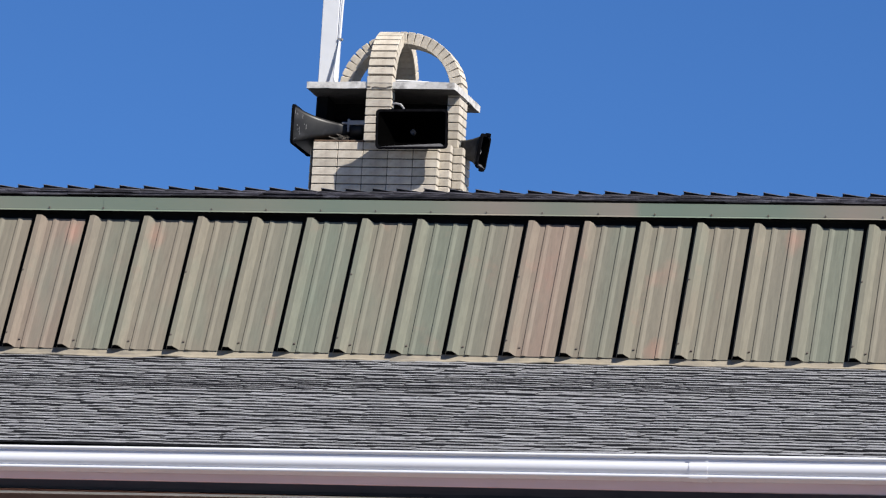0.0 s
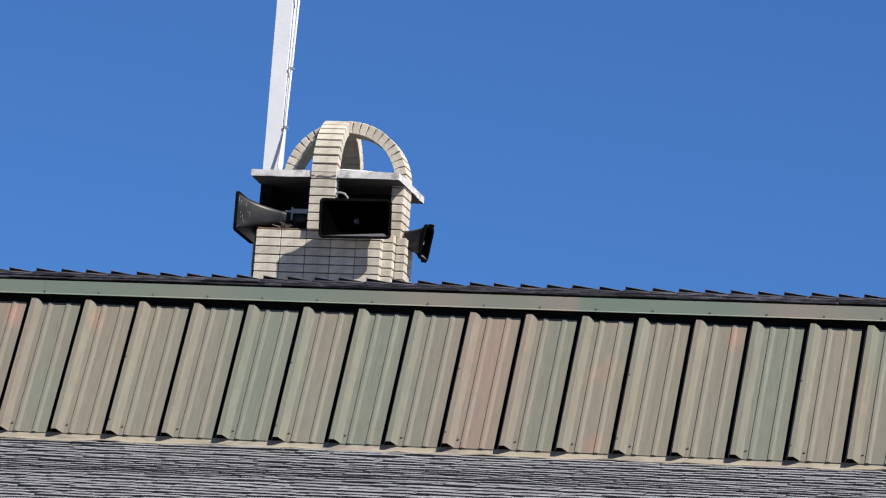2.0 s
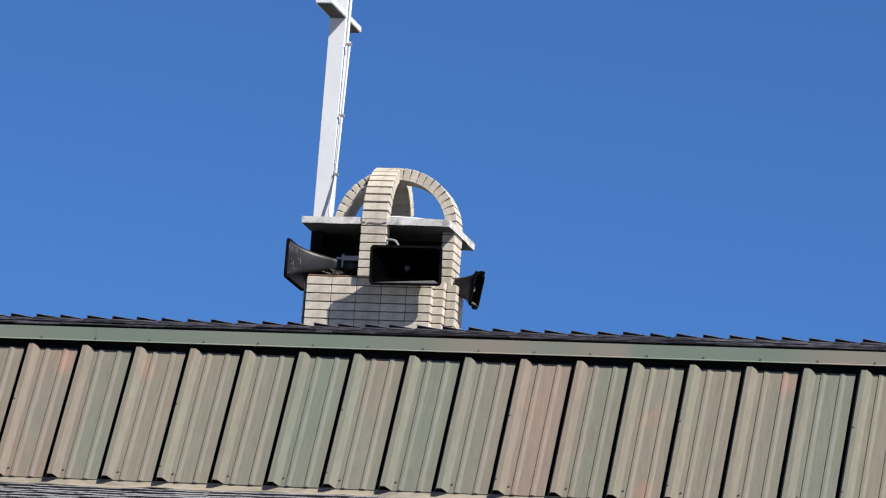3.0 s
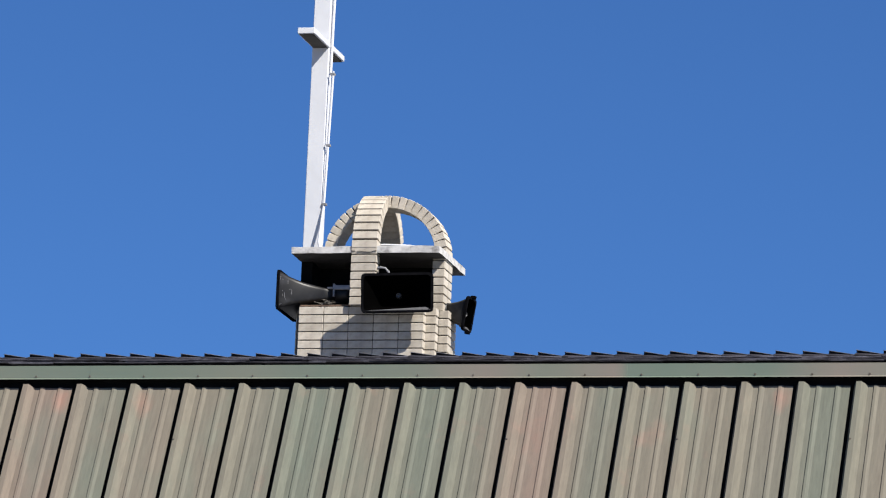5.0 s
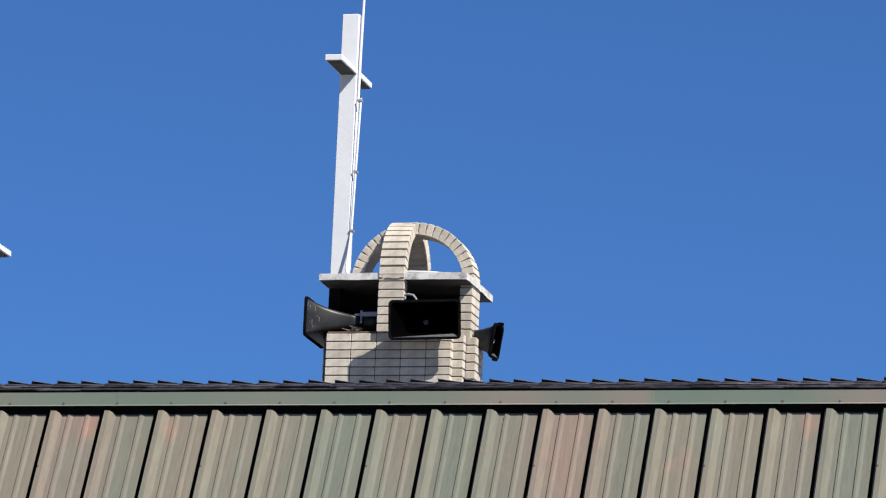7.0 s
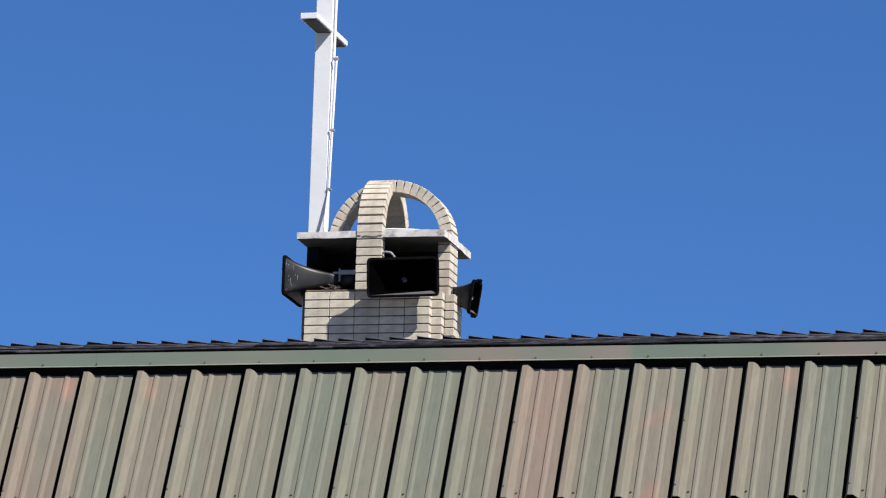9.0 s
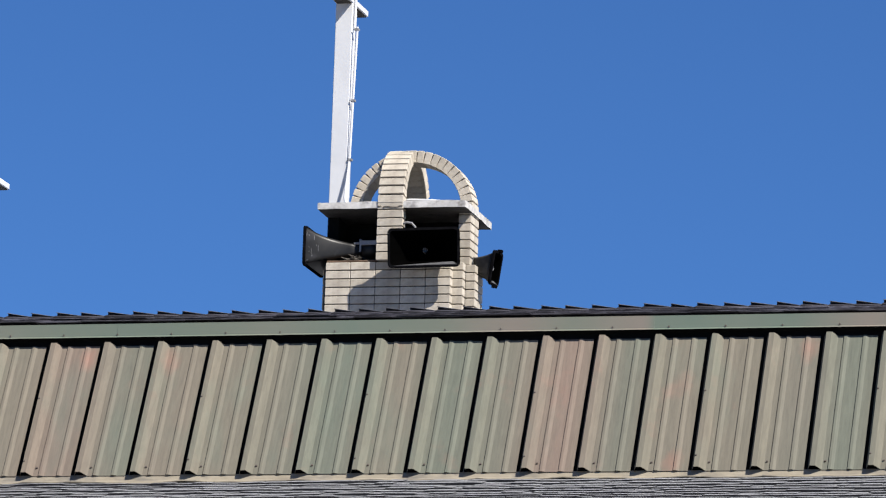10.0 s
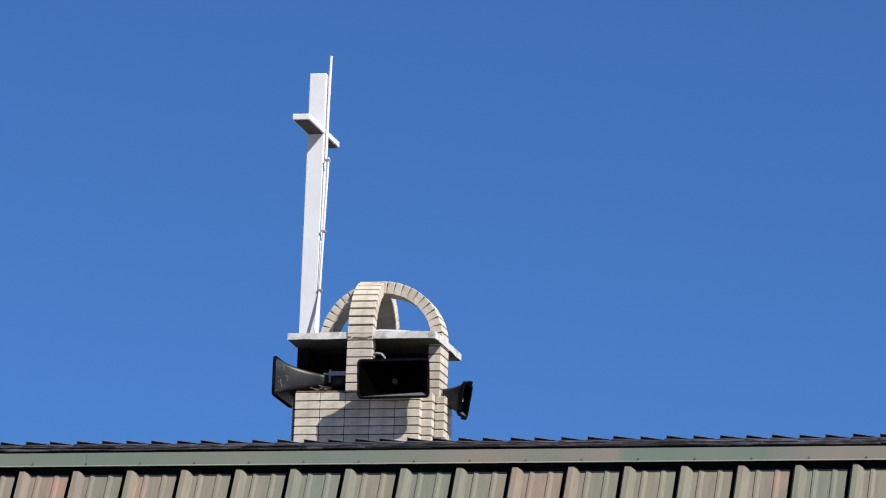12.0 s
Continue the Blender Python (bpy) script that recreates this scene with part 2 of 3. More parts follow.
def add_box(bm, x0, x1, y0, y1, z0, z1, bevel=0.0):
    vs = bmesh.ops.create_cube(bm, size=1)["verts"]
    bmesh.ops.transform(bm, verts=vs, matrix=Matrix.LocRotScale(((x0 + x1) / 2, (y0 + y1) / 2, (z0 + z1) / 2), None, (x1 - x0, y1 - y0, z1 - z0)))
    if bevel:
        es = list({e for v in vs for e in v.link_edges})
        bmesh.ops.bevel(bm, geom=es, offset=bevel, segments=1, affect='EDGES', clamp_overlap=True)


def box(x0, x1, y0, y1, z0, z1, bevel=0.0):
    bm = bmesh.new()
    add_box(bm, x0, x1, y0, y1, z0, z1, bevel)
    return bm


def add_tube(bm, pts, radius, sides=8):
    """A round tube along points."""
    rings = []
    pts = [Vector(p) for p in pts]
    for i, p in enumerate(pts):
        d = (pts[min(i + 1, len(pts) - 1)] - pts[max(i - 1, 0)]).normalized()
        a = d.cross(Vector((0.31, 0.9, 0.17))).normalized()
        c = d.cross(a)
        rings.append([bm.verts.new(p + (a * math.cos(k * math.tau / sides) + c * math.sin(k * math.tau / sides)) * radius) for k in range(sides)])
    for r0, r1 in zip(rings, rings[1:]):
        for k in range(sides):
            bm.faces.new((r0[k], r0[(k + 1) % sides], r1[(k + 1) % sides], r1[k]))
    bm.faces.new(rings[0])
    bm.faces.new(rings[-1][::-1])


def prism(profile, x0, x1, fall=0.0):
    """A closed profile of (y, z) drawn out along x; fall: rise to the metre about x = 3.8."""
    bm = bmesh.new()
    a = [bm.verts.new((x0, y, z + (x0 - 3.8) * fall)) for y, z in profile]
    b = [bm.verts.new((x1, y, z + (x1 - 3.8) * fall)) for y, z in profile]
    n = len(profile)
    for i in range(n):
        bm.faces.new((a[i], a[(i + 1) % n], b[(i + 1) % n], b[i]))
    bm.faces.new(a)
    bm.faces.new(b[::-1])
    return bm


# ---- plan ----
H = 6.35                     # height of the metal slope's foot
X0, X1 = -9.0, 15.0          # the wing's ends
PITCH = radians(15.4)     # lower shingled slope
EAVE_Y, EAVE_Z = -3.75, H - 1.068
TOP_Y, TOP_Z = 0.433, H + 0.818
SLOPE = math.atan2(TOP_Z - H, TOP_Y)

# unseen ground, toned light to bounce sun up under the eave
ground = part("ground", box(-600, 600, -600, 900, -0.3, 0), GROUND, None, "plain grey ground reaching the horizon")
tagged(ground, category="ground", kind="structure")

# ---- walls under the eave ----
WALL_Y = EAVE_Y + 0.50
wall = part("wall_front", box(X0 + 0.3, X1 - 0.3, WALL_Y, WALL_Y + 0.3, 0, H - 1.205), STUCCO, None, "salmon pink stucco wall under dark eave")
tagged(wall, category="wall", kind="structure")
for nm, bm in (("wall_left", box(X0 + 0.3, X0 + 0.6, WALL_Y + 0.3, 7.5, 0, H - 1.16)), ("wall_right", box(X1 - 0.6, X1 - 0.3, WALL_Y + 0.3, 7.5, 0, H - 1.16)),
               ("wall_back", box(X0 + 0.6, X1 - 0.6, 7.2, 7.5, 0, H - 1.16))):
    tagged(part(nm, bm, STUCCO, None, "plain salmon pink stucco wall"), category="wall", kind="structure")

# ---- roof bodies ----
deck = part("roof_lower", prism([(EAVE_Y - 0.03, EAVE_Z - 0.03), (0.02, H - 0.062), (0.02, H - 0.2), (EAVE_Y - 0.03, EAVE_Z - 0.16)], X0, X1), SHINGLE, None,
            "shingled low slope of grey asphalt under metal slope")
tagged(deck, category="roof", kind="structure")
rear = part("roof_rear", prism([(TOP_Y + 0.06, TOP_Z + 0.10), (7.8, H - 1.1), (7.8, H - 1.3), (0.12, H - 1.3), (0.12, H - 0.2), (TOP_Y + 0.03, TOP_Z)], X0, X1), SHINGLE, None,
            "rear slope of grey asphalt shingles behind the ridge")
tagged(rear, category="roof", kind="structure")
back_wing = part("wall_rear_wing", box(-9, 12, 11.0, 20.0, 0, H + 2.6), STUCCO, None, "plain salmon wall of the rear wing")
tagged(back_wing, category="wall", kind="structure")
back_roof = part("roof_rear_wing", box(-9.3, 12.3, 10.7, 20.3, H + 2.6, H + 2.8), SHINGLE, None, "flat grey roof of the rear wing carrying the brick turret")
tagged(back_roof, category="roof", kind="structure")

# ---- gutter and eave ----
gutter = empty("gutter", (X0, EAVE_Y - 0.06, EAVE_Z))
tagged(gutter, "white aluminium gutter with a lapped joint along the eave", "gutter", kind="structure")
GY, GZ = EAVE_Y - 0.030, EAVE_Z - 0.020


def arc(cy, cz, ry, rz, a0, a1, n):
    """Points round an ellipse in the (y, z) plane, angles in degrees from -y towards -z."""
    return [(cy - ry * math.cos(radians(a0 + (a1 - a0) * k / n)), cz - rz * math.sin(radians(a0 + (a1 - a0) * k / n))) for k in range(n + 1)]


def gutter_profile(grow=0.0):
    front = [(-0.100, 0.0)] + arc(-0.115, -0.0085, 0.009, 0.0085, -90, 80, 7) + arc(-0.110, -0.026, 0.004, 0.006, -70, 30, 3) \
        + arc(-0.096, -0.058, 0.024, 0.030, -42, 62, 10) + [(-0.107, -0.086), (-0.107, -0.089)] + arc(-0.112, -0.0965, 0.006, 0.0075, -80, 85, 6) + [(0.0, -0.104)]
    inner = [(0.0, -0.101), (-0.104, -0.101), (-0.104, -0.084), (-0.112, -0.070), (-0.114, -0.055), (-0.110, -0.037), (-0.104, -0.028), (-0.104, -0.018), (-0.104, -0.004)]
    n = len(front)
    return [(GY + y - grow * (1 if i < n - 1 else 0), GZ + z - grow * (1 if n - 3 <= i < n else 0)) for i, (y, z) in enumerate(front + inner)]


def rounded(ob, degrees_of_edge=28):
    """Smooth shading but for edges sharper than that."""
    ob.data.polygons.foreach_set("use_smooth", [True] * len(ob.data.polygons))
    ob.data.set_sharp_from_angle(angle=radians(degrees_of_edge))
    return ob


JOINT_X = 4.571
rounded(part("trough", prism(gutter_profile(), X0, JOINT_X, 0.0075), GUTTER, gutter))
rounded(part("trough", prism(gutter_profile(), JOINT_X + 0.004, X1, 0.0075), GUTTER, gutter))
rounded(part("joint_sleeve", prism(gutter_profile(0.003), JOINT_X - 0.004, JOINT_X + 0.08, 0.0075), GUTTER, gutter, "slightly raised white sleeve over the gutter joint"))

fascia = part("fascia_trim", prism([(EAVE_Y - 0.032, EAVE_Z - 0.163), (EAVE_Y - 0.004, EAVE_Z - 0.163), (EAVE_Y, EAVE_Z - 0.159), (EAVE_Y, EAVE_Z - 0.030), (EAVE_Y - 0.032, EAVE_Z - 0.030)], X0, X1, 0.0045), FASCIA, None, "mauve painted fascia board behind white gutter")
tagged(fascia, category="fascia", kind="structure")
soffit = part("soffit_trim", prism([(EAVE_Y, EAVE_Z - 0.130), (WALL_Y, EAVE_Z - 0.130), (WALL_Y, EAVE_Z - 0.118), (EAVE_Y, EAVE_Z - 0.118)], X0, X1, 0.0035), SOFFIT, None, "slate grey soffit under the eave")
part("soffit_return", box(X0 + 0.3, X1 - 0.3, WALL_Y - 0.026, WALL_Y, H - 1.2155, EAVE_Z - 0.130), SOFFIT, soffit)
tagged(soffit, category="soffit", kind="structure")
trim = part("trim", prism([(WALL_Y - 0.03, H - 1.2245), (WALL_Y, H - 1.2245), (WALL_Y, H - 1.2155), (WALL_Y - 0.03, H - 1.2155)], X0 + 0.3, X1 - 0.3, 0.006), TRIM, None, "thin light grey trim strip under soffit")
tagged(trim, category="trim", kind="structure")

# thin dark brown strip between the trim and the stucco
frieze = part("brown_strip_trim", prism([(WALL_Y - 0.012, H - 1.268), (WALL_Y, H - 1.268), (WALL_Y, H - 1.2245), (WALL_Y - 0.012, H - 1.2245)], X0 + 0.3, X1 - 0.3, 0.006), DARK_BROWN, None, "dark brown strip above the stucco")
tagged(frieze, category="frieze", kind="structure")
window = empty("window_1", (4.27, WALL_Y, H - 2.2))
tagged(window, "dark green framed window under the eave", "window", kind="structure")
bm = box(4.02, 4.28, WALL_Y - 0.03, WALL_Y - 0.002, H - 2.4, H - 1.262)
for v in bm.verts:
    if v.co.x < 4.1 and v.co.z < H - 2:
        v.co.x += 0.10
part("curtain", bm, GREEN, window, "dark green cloth panel")
part("pane", box(4.28, 4.53, WALL_Y - 0.012, WALL_Y - 0.002, H - 2.4, H - 1.262), GREEN_DARK, window)
for px in (4.965, 5.395):
    br = empty("wall_bracket", (px, WALL_Y, H - 1.4))
    tagged(br, "dark red metal bracket fixed to the stucco wall", "bracket", "wall brackets")
    part("plate", box(px - 0.018, px + 0.018, WALL_Y - 0.012, WALL_Y, H - 1.45, H - 1.262, 0.003), DARK_BROWN, br)
    part("bolt", box(px - 0.006, px + 0.006, WALL_Y - 0.018, WALL_Y - 0.010, H - 1.288, H - 1.276, 0.002), STUCCO, br)

# ---- metal slope ----
metal = empty("metal_slope", (0, 0, H))
tagged(metal, "steep faded green ribbed metal slope streaked tan and pink", "metal cladding", kind="structure")
LEN = math.hypot(TOP_Y, TOP_Z - H) - 0.043     # the sheets stop short of the cap; black backing paints the cavity's shade
OUT = pose(0, 0, H, math.degrees(SLOPE), 0, 0)     # x along, y up the slope, z out of it


SLOT = 0.020                                       # open joint beside each rib, as wide as the rib's cast shadow


def panel_mesh():
    """One rib with the pan to its right, turned down at both long edges."""
    bm = bmesh.new()
    steps = 8
    prof = [(0.001, -0.010), (0, 0.0), (0.016, 0.037), (0.044, 0.037), (0.074, 0.0), (0.102, 0), (0.107, 0.0064), (0.120, 0.0064), (0.136, 0),
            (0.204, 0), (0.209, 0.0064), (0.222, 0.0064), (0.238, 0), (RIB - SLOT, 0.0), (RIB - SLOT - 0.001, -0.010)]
    rows = []
    for k in range(steps + 1):
        y = LEN * k / steps
        rows.append([bm.verts.new((x, y, z)) for x, z in prof])
    for p, q in zip(rows, rows[1:]):
        for j in range(len(prof) - 1):
            bm.faces.new((p[j], p[j + 1], q[j + 1], q[j]))
    for row, y in ((rows[0], 0.0), (rows[-1], LEN)):         # the sheet's thickness at foot and head
        low = [bm.verts.new((x, y, z - 0.0018)) for x, z in prof]
        for j in range(len(prof) - 1):
            bm.faces.new((low[j], low[j + 1], row[j + 1], row[j]))
    return bm


def screw_mesh():
    bm = bmesh.new()
    bmesh.ops.create_cone(bm, cap_ends=True, segments=8, radius1=0.0065, radius2=0.0045, depth=0.006)
    return mesh_of("screw", bm, SCREW)


SHEET_ME = mesh_of("metal_panel", panel_mesh(), SHEET)
SCREW_ME = screw_mesh()
for i in range(-24, 45):
    me = SHEET_ME.copy()
    me.transform(Matrix.Translation((i * RIB, 0, 0)))
    ob = put(new("metal_panel", me), metal)
    ob.matrix_basis = OUT @ Matrix.Translation((0, 0, 0.003 + 0.0012 * ((i // 3) % 2)))
    if -9 <= i <= 23:
        spots = [(0.088, 0.055, 0.004)]
        if i % 3 == 0:
            spots += [(0.022, 0.075, 0.0385), (0.022, 0.50, 0.0385)]
        for x, y, z in spots:
            s = put(new("screw", SCREW_ME), ob)
            s.matrix_parent_inverse = Matrix.Identity(4)
            s.matrix_basis = Matrix.Translation((i * RIB + x, y, z))

# near-black backing: shade in the slots and under the cap is painted
backing = part("wall_backing", prism([(0.012, H - 0.02), (TOP_Y + 0.012, TOP_Z), (TOP_Y + 0.012, TOP_Z + 0.075), (TOP_Y + 0.026, TOP_Z + 0.075), (TOP_Y + 0.026, TOP_Z), (0.05, H - 0.02)], X0, X1), SHADE_BLACK, None, "backing behind the ribbed metal, black for shade")
tagged(backing, category="backing", kind="structure")
apron_bm = prism([(0.0055, H + 0.006), (-0.0142, H - 0.026), (-0.030, H - 0.036), (-0.115, H - 0.054), (-0.115, H - 0.059), (-0.030, H - 0.041), (0.010, H - 0.035), (0.011, H + 0.004)], X0, X1)
for k in range(150):                                     # dented and curled along its lower leaf
    bmesh.ops.bisect_plane(apron_bm, geom=apron_bm.verts[:] + apron_bm.edges[:] + apron_bm.faces[:], plane_co=(-3.0 + 0.08 * k, 0, 0), plane_no=(1, 0, 0))
for v in apron_bm.verts:
    if v.co.y < -0.035:
        u = Vector((v.co.x * 2.3, 0, 0))
        low = 1.0 if v.co.y < -0.1 else 0.35
        d = 0.016 + 0.030 * min(1, max(0, (v.co.x - 0.5) / 4.5)) + 0.050 * noise.noise(u) + 0.036 * noise.noise(u * 3.7)
        v.co.y += d * low
        v.co.z += low * (d * 0.317 + 0.016 * noise.noise(u * 2.1 + Vector((7, 0, 0))))
apron = part("flashing_trim", apron_bm, FLASHING, None, "weathered tan apron flashing at the foot of the metal")
tagged(apron, category="flashing", kind="structure")

# cap flashing over the ribs' heads
cap = empty("cap_flashing", (0, TOP_Y, TOP_Z))
tagged(cap, "faded green folded metal cap over the rib heads", "flashing", kind="structure")
CAPY = TOP_Y - 0.050
cx = 0.39 - 2.94 * 3
for w in (2.94,) * 8:
    bm = prism([(CAPY - 0.001, TOP_Z + 0.013), (CAPY - 0.002, TOP_Z + 0.081), (CAPY + 0.09, TOP_Z + 0.086), (CAPY + 0.09, TOP_Z + 0.083), (CAPY + 0.002, TOP_Z + 0.078), (CAPY + 0.003, TOP_Z + 0.013), (CAPY - 0.006, TOP_Z + 0.009), (CAPY - 0.007, TOP_Z + 0.006)],
               cx, min(cx + w + 0.03, X1))
    ob = part("cap_piece", bm, CAP_PAINT, cap)
    ob.location.y += 0.0012 * (round((cx - 0.39) / w) % 2)
    cx += w
for i in range(-14, 26):
    s = put(new("screw", SCREW_ME), cap)
    s.matrix_basis = Matrix.Translation((i * RIB + 0.03 + 0.055, CAPY - 0.001, TOP_Z + 0.022)) @ pose(0, 0, 0, 90, 0, 0)

# ---- brick turret ----
COURSE = 0.0677
FY = 13.434
BASE_Z = H + 2.80
turret = empty("brick_turret", (-1.6, 13.82, BASE_Z))
tagged(turret, "buff stack-bonded brick turret with crossed arches and a white slab", "turret")
part("mortar_core", box(-2.105, -1.11, FY + 0.008, 14.19, BASE_Z, H + 3.940), MORTAR, turret)
part("mortar_core", box(-2.15, -1.03, 13.52, 14.11, BASE_Z, H + 3.935), MORTAR, turret)
part("mortar_core", box(-2.18, -0.96, 13.625, 13.855, BASE_Z, H + 3.930), MORTAR, turret)
BRICKS = {}


def brick(lx, ly, lz, at, turn=None):
    """One brick of that size, centred at a place; alike bricks share a mesh."""
    key = (round(lx, 3), round(ly, 3), round(lz, 3))
    if key not in BRICKS:
        BRICKS[key] = mesh_of("brick", box(-lx / 2, lx / 2, -ly / 2, ly / 2, -lz / 2, lz / 2, 0.003), BRICK)
    ob = put(new("brick", BRICKS[key]), turret)
    ob.matrix_basis = Matrix.Translation(at) @ (turn or Matrix.Identity(4))
    return ob


J = 0.0085
rnd = random.Random(4)
TOP_BODY = H + 3.946
for c in range(15):
    z = TOP_BODY - COURSE * (c + 0.5)
    if z < BASE_Z:
        break
    h = COURSE - J
    for k in range(5):                                   # front face, straight joints
        brick(0.2032 - J * 0.6, 0.09, h, (-2.115 + 0.2032 * (k + 0.5), FY + 0.045 + rnd.uniform(-0.0015, 0.0015), z))
    brick(0.09, 0.085, h, (-1.0645, 13.5475, z))             # first step
    brick(0.078, 0.1, h, (-0.985, 13.66, z))              # second step
    brick(0.078, 0.155, h, (-0.985, 13.79, z))
    brick(0.06, 0.2, h, (-2.168, 13.76, z))               # hidden side step
# upper piers
for c in range(7):
    z = TOP_BODY + COURSE * (c + 0.5)
    if c < 7:
        brick(0.207, 0.10, COURSE - J, (-1.597, 13.447, z))
        brick(0.10, 0.126, COURSE - J, (-1.052, 13.705, z))
        brick(0.10, 0.126, COURSE - J, (-1.052, 13.835, z))
# recess walls: the shade inside is put into their colour
part("recess_wall", box(-2.16, -1.08, 13.98, 14.15, H + 3.94, H + 4.365), SHADE_BLACK, turret, "recess behind the piers, its shade painted black")
# black block in place of the shaded left pier
part("recess_wall", box(-2.19, -2.10, 13.72, 13.98, H + 3.94, H + 4.365), SHADE_BLACK, turret)
SLAB_Z = H + 4.365
bm = bmesh.new()
add_box(bm, -2.19, -0.992, 13.402, 14.29, SLAB_Z, SLAB_Z + 0.053)
bmesh.ops.subdivide_edges(bm, edges=bm.edges, cuts=14, use_grid_fill=True)
for v in bm.verts:
    v.co += Vector((noise.noise(v.co * 9), noise.noise(v.co * 9 + Vector((5, 5, 5))), noise.noise(v.co * 11 + Vector((9, 2, 1))))) * 0.006
bmesh.ops.recalc_face_normals(bm, faces=bm.faces)
# downward faces take the dark tone, so shade under the slab is painted
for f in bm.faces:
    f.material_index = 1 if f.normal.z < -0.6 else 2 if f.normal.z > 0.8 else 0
slab = part("slab", bm, CONCRETE, turret, "chipped white-painted concrete slab, shade painted underneath")
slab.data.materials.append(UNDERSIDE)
slab.data.materials.append(DARK_TOP)

bm = bmesh.new()
x = -1.70
while x < -1.52:
    w = rnd.uniform(0.012, 0.04)
    zc = SLAB_Z + 0.010 + rnd.uniform(-0.006, 0.006)
    add_box(bm, x, x + w, 13.3925, 13.40, zc - rnd.uniform(0.002, 0.005), zc + rnd.uniform(0.002, 0.004))
    x += w * rnd.uniform(0.8, 1.5)
part("mortar_crack", bm, MORTAR, turret, "dark open crack across the pier at slab level")

# arches: the first runs front to back, the second side to side
ARC_Z = H + 4.40


def arch(along, centre, ra, rz, width, thick, n):
    for k in range(n):
        a = math.pi * (k + 0.5) / n
        rm_a, rm_z = ra - thick / 2, rz - thick / 2
        step = math.pi * (ra + rz) / 2 / n
        nrm = Vector((math.cos(a) * rz, math.sin(a) * ra)).normalized()
        ang = math.atan2(nrm.y, nrm.x)
        if along == 'y':
            at = (centre[0], centre[1] - rm_a * math.cos(a), ARC_Z + rm_z * math.sin(a))
            brick(width, thick, step - J * 1.3, at, pose(0, 0, 0, -math.degrees(ang), 0, 0))
        else:
            at = (centre[0] + rm_a * math.cos(a), centre[1], ARC_Z + rm_z * math.sin(a))
            brick(thick, width, step - J * 1.5, at, pose(0, 0, 0, 0, -math.degrees(ang), 0))


def arch_core(name, along, centre, ra, rz, width, thick):
    bm = bmesh.new()
    prev = None
    for k in range(33):
        a = math.pi * k / 32
        ring = []
        for r_in, w in ((0.011, -1), (0.011, 1), (thick - 0.011, 1), (thick - 0.011, -1)):
            p, q = (ra - r_in) * math.cos(a), (rz - r_in) * math.sin(a)
            o = w * (width / 2 - 0.011)
            ring.append(bm.verts.new((centre[0] + o, centre[1] - p, ARC_Z + q) if along == 'y' else (centre[0] + p, centre[1] + o, ARC_Z + q)))
        if prev:
            for i in range(4):
                bm.faces.new((prev[i], prev[(i + 1) % 4], ring[(i + 1) % 4], ring[i]))
        prev = ring
    return part(name, bm, MORTAR, turret)


arch('y', (-1.597, 13.83), 0.435, 0.508, 0.207, 0.098, 21)
arch('x', (-1.499, 13.77), 0.502, 0.484, 0.20, 0.098, 23)
arch_core("arch_mortar", 'y', (-1.597, 13.83), 0.435, 0.508, 0.207, 0.098)
arch_core("arch_mortar", 'x', (-1.499, 13.77), 0.502, 0.484, 0.20, 0.098)

# ---- cross with its conduit ----
def cross(name, x, y, foot, top, arm_z, near, far, label, rod):
    w, d = 0.137, 0.115
    c = empty(name, (x + w / 2, y + d / 2, foot))
    tagged(c, label, "cross", "white crosses")
    part("post", box(x, x + w, y, y + d, foot, top, 0.004), CROSS_WHITE, c)
    part("arm", box(x - 0.002, x + w + 0.002, y - near, y + d + far, arm_z - 0.024, arm_z + 0.024, 0.004), CROSS_WHITE, c)
    # dark inset panels; shade below the arm is part of their colour
    part("arm_underside", box(x + 0.012, x + w - 0.012, y - near + 0.012, y - 0.006, arm_z - 0.030, arm_z - 0.0235), UNDERSIDE, c, "dark panel under the arm, shade in its colour")
    part("arm_underside", box(x + 0.012, x + w - 0.012, y + d + 0.006, y + d + far - 0.012, arm_z - 0.030, arm_z - 0.0235), UNDERSIDE, c)
    if rod:
        bm = bmesh.new()
        add_tube(bm, [(x + w + 0.014, y + 0.04, top - 0.70), (x + w + 0.016, y + 0.04, top - 0.3), (x + w + 0.022, y + 0.04, top + 0.15)], 0.011)
        part("rod", bm, CROSS_WHITE, c, "thin white rod rising above the post")
        bm = bmesh.new()
        e = x + w
        add_tube(bm, [(-1.16, 13.50, foot + 0.012), (-1.30, 13.50, foot + 0.026), (-1.47, 13.515, foot + 0.036), (-1.62, 13.53, foot + 0.030), (-1.80, 13.52, foot + 0.016), (e + 0.12, y - 0.055, foot + 0.014), (e + 0.05, y - 0.06, foot + 0.014), (e + 0.020, y - 0.062, foot + 0.030), (e + 0.008, y - 0.055, foot + 0.07), (e + 0.008, y - 0.03, foot + 0.18), (e + 0.019, y, foot + 0.38),
                      (e + 0.031, y, foot + 0.87), (e + 0.046, y, foot + 1.47)], 0.010)
        part("conduit", bm, CROSS_WHITE, c, "white conduit strapped to the post")
        for k in (0.39, 0.87, 1.45):
            part("strap", box(e + 0.004 + 0.012 * k, e + 0.032 + 0.018 * k, y - 0.013, y + 0.03, foot + k - 0.008, foot + k + 0.008), BRACKET, c)
    return c


cross("white_cross", -2.155, 13.60, SLAB_Z + 0.05, H + 6.58, H + 6.108, 0.45, 0.36, "white painted cross on the turret slab with a rod", True)
cross("white_cross", -5.238, 13.85, H + 2.8, H + 5.26, H + 4.83, 0.45, 0.46, "smaller white cross standing on the rear roof", False)

